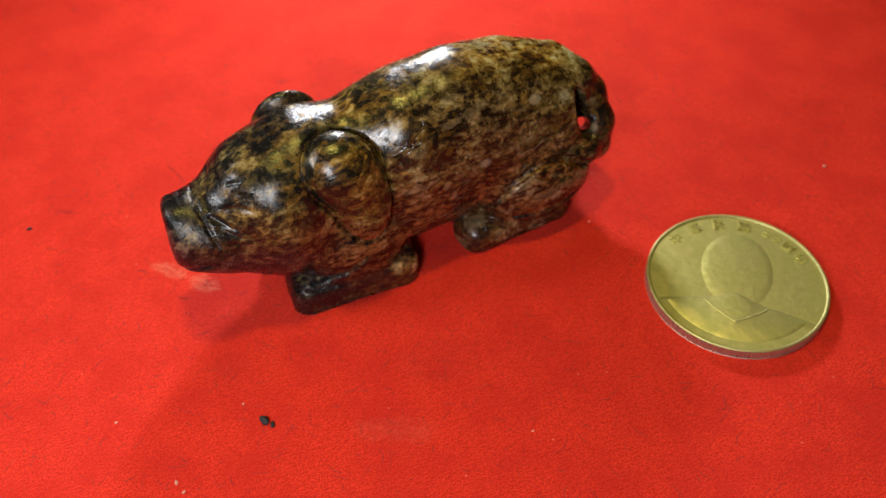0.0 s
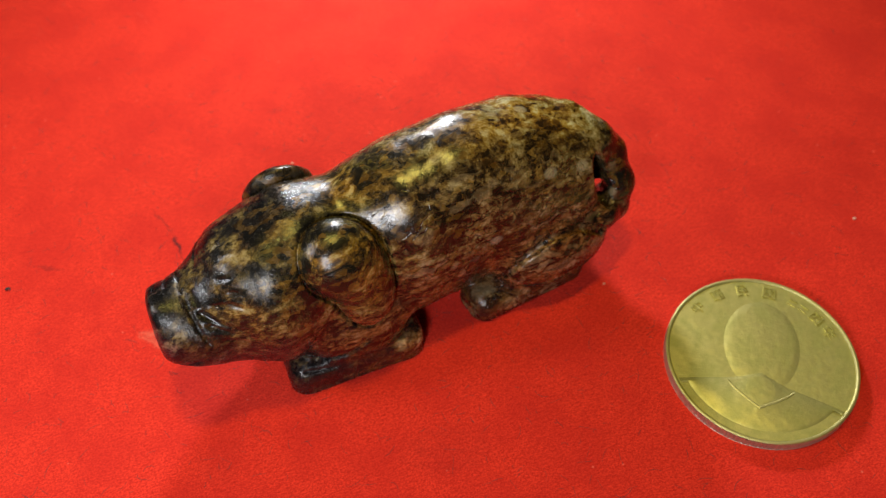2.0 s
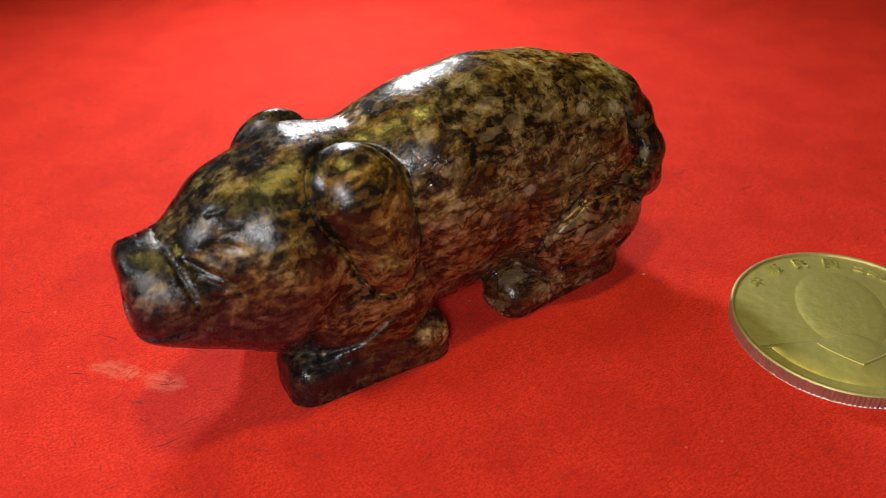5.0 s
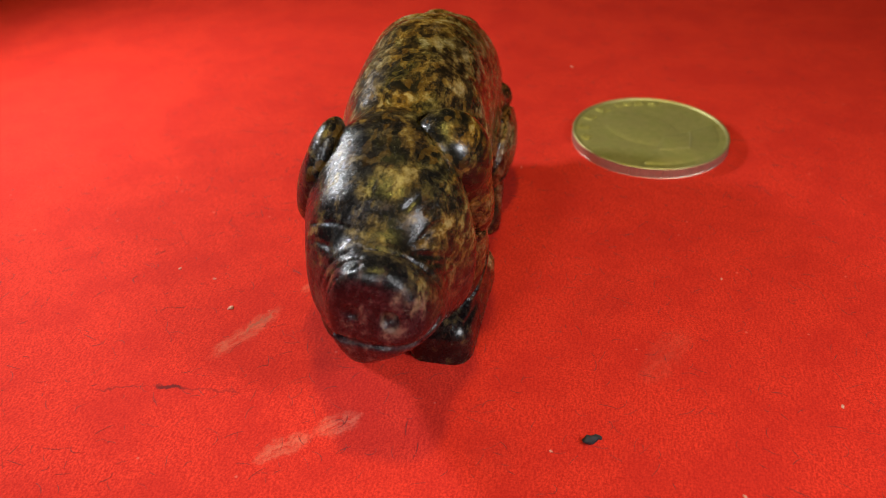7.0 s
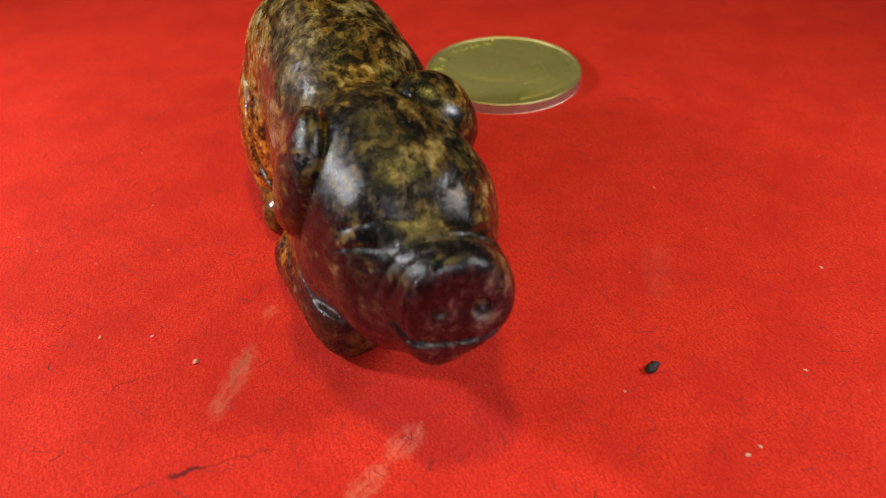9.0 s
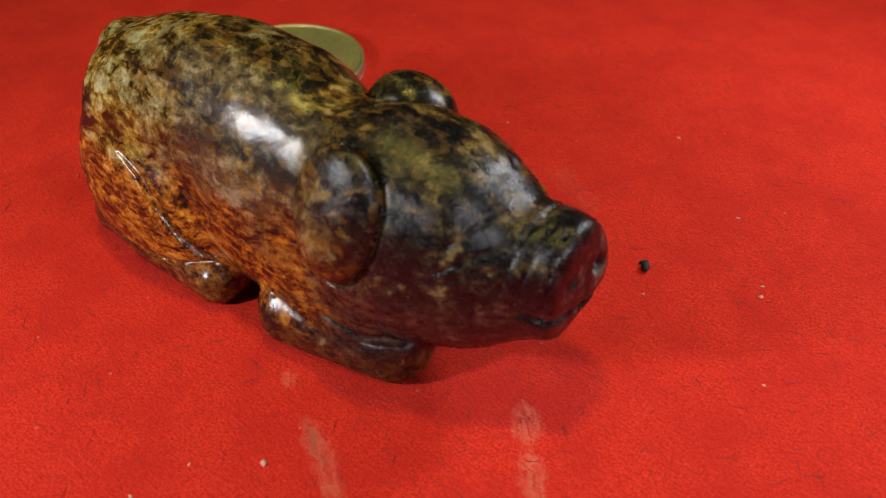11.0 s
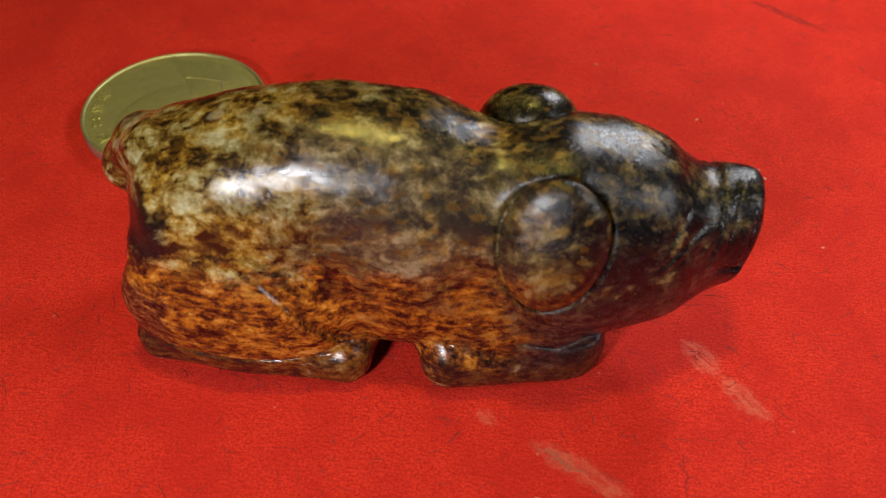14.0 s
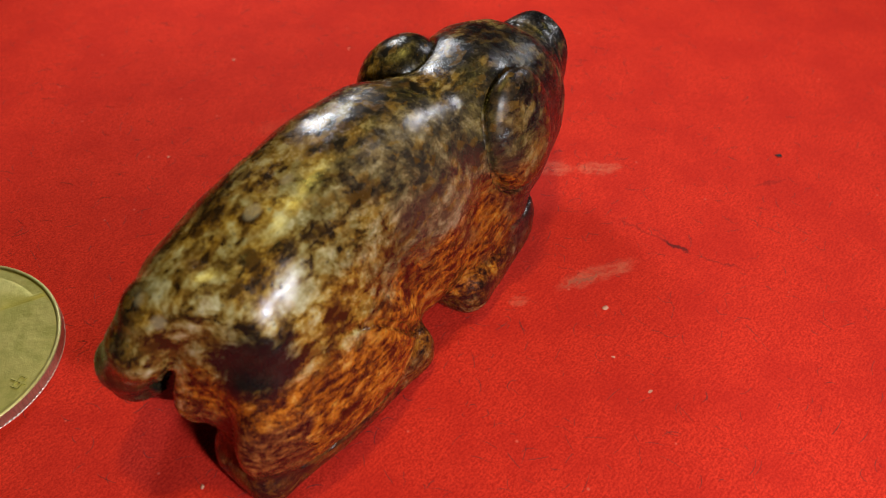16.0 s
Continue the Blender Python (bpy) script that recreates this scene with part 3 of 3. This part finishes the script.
def carved_pig():
    g = Field((-4.2, -2.0, -0.1), (3.6, 1.3, 3.4), 0.027)
    f = g.loft([(-3.8, 1.90, 1.18, 0.36, -0.41), (-3.35, 2.56, 0.69, 0.55, -0.27), (-2.9, 2.77, 0.50, 0.98, -0.53), (-2.2, 3.03, 0.39, 1.03, -0.52),
                (-1.2, 3.23, 0.25, 0.98, -0.43), (-0.2, 3.13, 0.22, 1.03, -0.35), (0.6, 2.87, 0.35, 0.82, -0.38), (1.3, 3.00, 0.40, 1.00, -0.32),
                (1.8, 2.87, 0.39, 1.05, -0.19), (2.3, 2.73, 0.57, 0.86, -0.20), (2.58, 2.46, 0.70, 0.77, -0.17), (2.74, 2.34, 0.80, 0.69, -0.10),
                (3.05, 2.39, 0.97, 0.54, 0.0), (3.7, 2.36, 1.08, 0.42, -0.02)], 2.3)
    # flat snout and rump
    f = smooth_max(f, (g.x - 3.346) - 0.06 * (g.z - 2.2), 0.17)
    # muzzle falling away to the left cheek
    f = smooth_min(f, g.ellipsoid((2.86, 0.16, 1.62), (0.46, 0.46, 0.52), (0, 20, 0)), 0.25)
    # chin rounded off to the left
    f = smooth_max(f, 0.42 * (g.x - 3.22) + 0.55 * (g.y - 0.32) - 0.72 * (g.z - 1.28), 0.20)
    f = smooth_max(f, -3.60 - g.x + 0.22 * (g.z - 1), 0.3)
    ears = []
    for s in (0, 1):
        f = smooth_min(f, g.ellipsoid(*HAUNCH[s]), 0.12)
        f = smooth_min(f, g.ellipsoid(*SHOULDER[s], (0, 20, 0)), 0.15)
        for c, h, turn in (HIND_FOOT[s], FORE_FOOT[s]):
            foot = g.box(c, h, (0, 0, turn), 0.27 if s else 0.88 * min(h))
            if s == 0:  # toe of the right fore foot worn round on the outside
                foot = smooth_max(foot, 0.75 * (g.x - 1.84) - 0.66 * (g.y + 1.16), 0.20)
            f = smooth_min(f, foot, 0.06)
        c, h, lean = EAR[s]
        ear = g.ellipsoid(c, h, (lean, 0, 0))
        c, h, lean = EAR_TIP[s]
        ears.append(smooth_min(ear, g.ellipsoid(c, h, (lean, 0, 0)), 0.4))
    # full right flank and belly between the legs
    f = smooth_min(f, g.ellipsoid((-0.45, -0.86, 1.04), (1.40, 0.50, 0.68)), 0.28)
    # square end of the right haunch
    f = smooth_min(f, g.box((-2.52, -0.98, 1.05), (0.72, 0.50, 0.98), (0, 0, 4), 0.36), 0.15)
    # tail, curled down to the left haunch
    f = smooth_min(f, g.tube(TAIL, 0.375, 0.215, 0.1), 0.06)
    # cleft at the rear, below the tail
    f = smooth_max(f, -g.tube([(-3.30, -0.50, 1.70), (-3.42, -0.36, 1.0), (-3.45, -0.32, 0.0)], 0.10, 0.22), 0.12)
    # slot between the tail and the rump, with a small hole through
    f = smooth_max(f, -g.ellipsoid((-3.17, 0.20, 1.92), (0.15, 0.42, 0.52), (0, 14, 0)), 0.05)
    f = smooth_max(f, -g.capsule((-3.22, 0.34, 1.75), (-3.46, -0.40, 1.25), 0.10, 0.10), 0.05)
    # a channel round each ear, then the ear itself
    for ear in ears:
        f = smooth_max(f, -np.maximum(np.abs(ear - 0.015) - 0.025, -0.045 - f), 0.03)
        f = smooth_min(f, ear, 0.015)
    for points, r0, r1 in CUTS:
        line = [g.settle(f, p) for p in points]
        cut, small = g.near(line, 0.4)
        f[cut] = smooth_max(f[cut], -small.tube(line, r0, r1, 0.02), 0.025)
    # nostrils
    for c, r in (((3.33, 0.21, 1.84), (0.12, 0.100, 0.110)), ((3.36, -0.20, 1.88), (0.05, 0.09, 0.09))):
        f = smooth_max(f, -g.ellipsoid(g.settle(f, c), r), 0.03)

    f = np.maximum(f, -g.z)
    verts, quads = g.surface(f)
    verts[:, 2] = np.maximum(verts[:, 2], 0.0)
    me = bpy.data.meshes.new("carved_pig")
    me.from_pydata((verts * 0.01).tolist(), [], quads.tolist())
    me.materials.append(JADE)
    me.shade_smooth()
    # slight unevenness left by hand carving
    normals = [v.normal.copy() for v in me.vertices]
    moved = [v.co.copy() for v in me.vertices]
    for p, up in zip(moved, normals):
        if p.z > 0.0004:
            q = p * 100
            p += up * (noise.noise(q * 2.2) * 0.00012 + noise.noise(q * 6.0) * 0.00005)
    me.vertices.foreach_set("co", np.array(moved, dtype=np.float32).ravel())
    me.update()
    return tagged(new("carved_pig", me), "polished mottled brown and cream jade pig carving, lying down", "figurine")


carved_pig()


# ---- coin ----
def lathe(bm, profile, count):
    rows = [[bm.verts.new((r * math.cos(2 * math.pi * i / count), r * math.sin(2 * math.pi * i / count), z)) for i in range(count)] for r, z in profile]
    for a, b in zip(rows, rows[1:]):
        for i in range(count):
            bm.faces.new((a[i], a[(i + 1) % count], b[(i + 1) % count], b[i]))
    return rows


def mound(bm, cx, cy, rx, ry, base, height, power=2.0, rings=10, count=64):
    """A low raised oval on the coin's field."""
    rows = []
    for k in range(rings):
        t = 1 - k / rings
        z = base + height * (1 - t**power) ** 0.5
        rows.append([bm.verts.new((cx + rx * t * math.cos(a), cy + ry * t * math.sin(a), z)) for a in np.linspace(0, 2 * math.pi, count, endpoint=False)])
    for a, b in zip(rows, rows[1:]):
        for i in range(count):
            bm.faces.new((a[i], a[(i + 1) % count], b[(i + 1) % count], b[i]))
    bm.faces.new(rows[-1])


def letter_bm(text, size, height):
    """A raised character, standing on z = 0, centred."""
    curve = bpy.data.curves.new("letter", "FONT")
    curve.body, curve.size, curve.extrude = text, size, height / 2
    curve.align_x, curve.align_y = "CENTER", "CENTER"
    ob = new("letter", curve)
    bpy.context.view_layer.update()
    me = bpy.data.meshes.new_from_object(ob.evaluated_get(bpy.context.evaluated_depsgraph_get()))
    bm = bmesh.new()
    bm.from_mesh(me)
    bpy.data.objects.remove(ob)
    bpy.data.curves.remove(curve)
    bpy.data.meshes.remove(me)
    return bm


def coin():
    base = tagged(new("coin"), "worn golden bronze coin with reeded edge, lying flat", "coin")
    base.matrix_world = pose(-0.0460, 0.0294, 0.0, 0, 0, 143)
    field_z = 0.00165
    bm = bmesh.new()
    rows = lathe(bm, [(0.01345, field_z), (0.0126, field_z), (0.006, field_z)], 160)
    bm.faces.new(rows[-1])
    part("field", bm, BRASS, base)
    bm = bmesh.new()
    lathe(bm, [(0.01396, 0.0017), (0.01388, 0.00186), (0.01376, 0.00190), (0.01358, 0.00190), (0.01348, 0.00184), (0.01338, field_z)], 160)
    part("rim", bm, BRASS_WORN, base, "rubbed raised rim")
    bm = bmesh.new()
    n = 320
    rows = []
    for z, k in ((0.0, 0), (0.00015, 1), (0.0017, 1), (0.00172, 0)):
        rows.append([bm.verts.new(((0.01397 - (0.00012 if k and i % 2 else 0)) * math.cos(2 * math.pi * i / n), (0.01397 - (0.00012 if k and i % 2 else 0)) * math.sin(2 * math.pi * i / n), z))
                     for i in range(n)])
    for a, b in zip(rows, rows[1:]):
        for i in range(n):
            bm.faces.new((a[i], a[(i + 1) % n], b[(i + 1) % n], b[i]))
    bm.faces.new(list(reversed(rows[0])))
    part("reeded_edge", bm, NICKEL, base, "finely reeded edge", smooth=False)
    # plain raised bust: an oval and a neck over a sloping base
    bm = bmesh.new()
    mound(bm, 0.0, 0.0020, 0.0055, 0.0077, field_z, 0.00026, 1.7)
    part("oval_relief", bm, BRASS, base, "plain raised oval")
    bm = bmesh.new()
    mound(bm, 0.0, -0.0056, 0.0032, 0.0032, field_z, 0.00026, 2.2, 8, 40)
    part("neck_relief", bm, BRASS, base, "plain raised round below the oval")
    bm = bmesh.new()
    steps = 40
    top, low = [], []
    for i in range(steps + 1):
        u = -1 + 2 * i / steps
        x = 0.0116 * u
        low.append((x * 0.985, -math.sqrt(max(0.0121**2 - (x * 0.985) ** 2, 0))))
        top.append((x, -0.0040 - 0.0024 * abs(u) ** 1.4 + 0.0016 * max(0, 1 - abs(u) * 3)))
    a = [bm.verts.new((x, y, field_z)) for x, y in top]
    b = [bm.verts.new((x * 0.97, y - 0.0005, field_z + 0.0002)) for x, y in top]
    c = [bm.verts.new((x * 0.97, min(y + 0.0005, t[1] - 0.0006), field_z + 0.0002)) for (x, y), t in zip(low, top)]
    d = [bm.verts.new((x, min(y, t[1] - 0.0001), field_z)) for (x, y), t in zip(low, top)]
    for p, q in ((b, a), (c, b), (d, c)):
        for i in range(steps):
            bm.faces.new((p[i], p[i + 1], q[i + 1], q[i]))
    part("base_relief", bm, BRASS, base, "plain raised base below the oval")
    for side in (-1, 1):
        bm = bmesh.new()
        for i in range(12):
            t, e = i / 12, (i + 1) / 12
            p = [Vector((side * (0.0046 - 0.0046 * v), -0.0052 - 0.0034 * v**0.8, 0)) for v in (t, e)]
            w = 0.00022
            q = [bm.verts.new((pt.x + dx, pt.y + dy, field_z + 0.0002 + dz)) for pt in p for dx, dy, dz in ((0, -w, 0), (0, 0, 0.00012), (0, w, 0))]
            bm.faces.new((q[0], q[3], q[4], q[1]))
            bm.faces.new((q[1], q[4], q[5], q[2]))
        bmesh.ops.remove_doubles(bm, verts=bm.verts[:], dist=1e-6)
        part("collar_line", bm, BRASS_WORN, base)
    # raised legend round the top; what cannot be read is bars
    for text, angle in (("中", 56), ("華", 36), ("民", 16), ("國", -4), ("|", -22), ("|", -31), ("四", -42), ("年", -56)):
        if text == "|":
            bm = bmesh.new()
            for dy in (-0.0004, 0.0004):
                b = box_bm(-0.0006, dy - 0.00012, -0.0001, 0.0006, dy + 0.00012, 0.0001)
                tmp = bpy.data.meshes.new("bar")
                b.to_mesh(tmp)
                b.free()
                bm.from_mesh(tmp)
                bpy.data.meshes.remove(tmp)
        else:
            bm = letter_bm(text, 0.0022, 0.00024)
        ob = part("character", bm, BRASS, base, smooth=False)
        a = radians(angle)
        ob.matrix_local = pose(-0.0116 * math.sin(a), 0.0116 * math.cos(a), field_z + 0.00006, 0, 0, angle)
    return base


coin()


# ---- crumbs on the paper ----
def crumb(name, x, y, size, mat, label, category, seed, flat=0.5, long=1.4):
    rnd = random.Random(seed)
    bm = bmesh.new()
    bmesh.ops.create_icosphere(bm, subdivisions=2, radius=size)
    for v in bm.verts:
        v.co *= 0.6 + 0.8 * rnd.random()
        v.co.x *= long
        v.co.z *= flat
    low = min(v.co.z for v in bm.verts)
    for v in bm.verts:
        v.co.z -= low
    ob = thing(name, bm, mat, label, category)
    ob.matrix_world = pose(x / 100, y / 100, 0, 0, 0, rnd.uniform(0, 180))
    return ob


crumb("crumb", 2.90, 2.34, 0.00052, CRUMB_DARK, "small charred dark crumb on the red paper", "crumb", 3, 0.9, 1.5)
crumb("crumb", 2.81, 2.42, 0.00028, CRUMB_DARK, "tiny charred dark crumb on the red paper", "crumb", 5, 0.5, 1.8)
crumb("crumb", 5.68, -3.00, 0.00035, CRUMB_DARK, "tiny dark crumb on the red paper", "crumb", 7, 0.5, 1.4)
FLECKS = [(-7.68, 1.30, 5), (-0.52, 3.98, 3), (-3.19, 0.78, 3), (4.86, 1.49, 3), (1.37, -2.66, 6), (4.24, 2.76, 5), (1.79, 5.22, 4), (0.64, -3.77, 4),
          (3.35, 3.99, 4), (4.18, 2.94, 4), (-3.62, -0.75, 4), (0.78, -3.16, 3), (3.11, 1.92, 3)]
for i, (x, y, tenths) in enumerate(FLECKS):
    tagged(crumb("paper_fleck", x, y, tenths * 0.000048, CRUMB_PALE, "tiny pale fleck lying on the red paper", "fleck", 20 + i, 0.35, 1.5), group="pale flecks on the paper")


def fibres(count, spread, seed):
    """Short fine curved hairs lying on the paper."""
    rnd = random.Random(seed)
    bm = bmesh.new()
    for _ in range(count):
        x, y = rnd.gauss(0, spread), rnd.gauss(0.005, spread)
        a, bend, length, w = rnd.uniform(0, 6.28), rnd.gauss(0, 1.1), rnd.uniform(0.0006, 0.0026), rnd.uniform(0.00002, 0.000045)
        last = None
        for k in range(7):
            px, py = -math.sin(a) * w, math.cos(a) * w
            taper = 1 - abs(k / 6 - 0.5)
            row = [bm.verts.new((x + px * taper, y + py * taper, 0.00002)), bm.verts.new((x, y, 0.00002 + w)), bm.verts.new((x - px * taper, y - py * taper, 0.00002))]
            if last:
                bm.faces.new((last[0], last[1], row[1], row[0]))
                bm.faces.new((last[1], last[2], row[2], row[1]))
            last = row
            x += math.cos(a) * length / 6
            y += math.sin(a) * length / 6
            a += bend / 6
    return bm


thing("paper_fibres", fibres(2400, 0.058, 4), FIBRE, "fine dark hairs felted into the red paper", "fibres", kind="stuff")
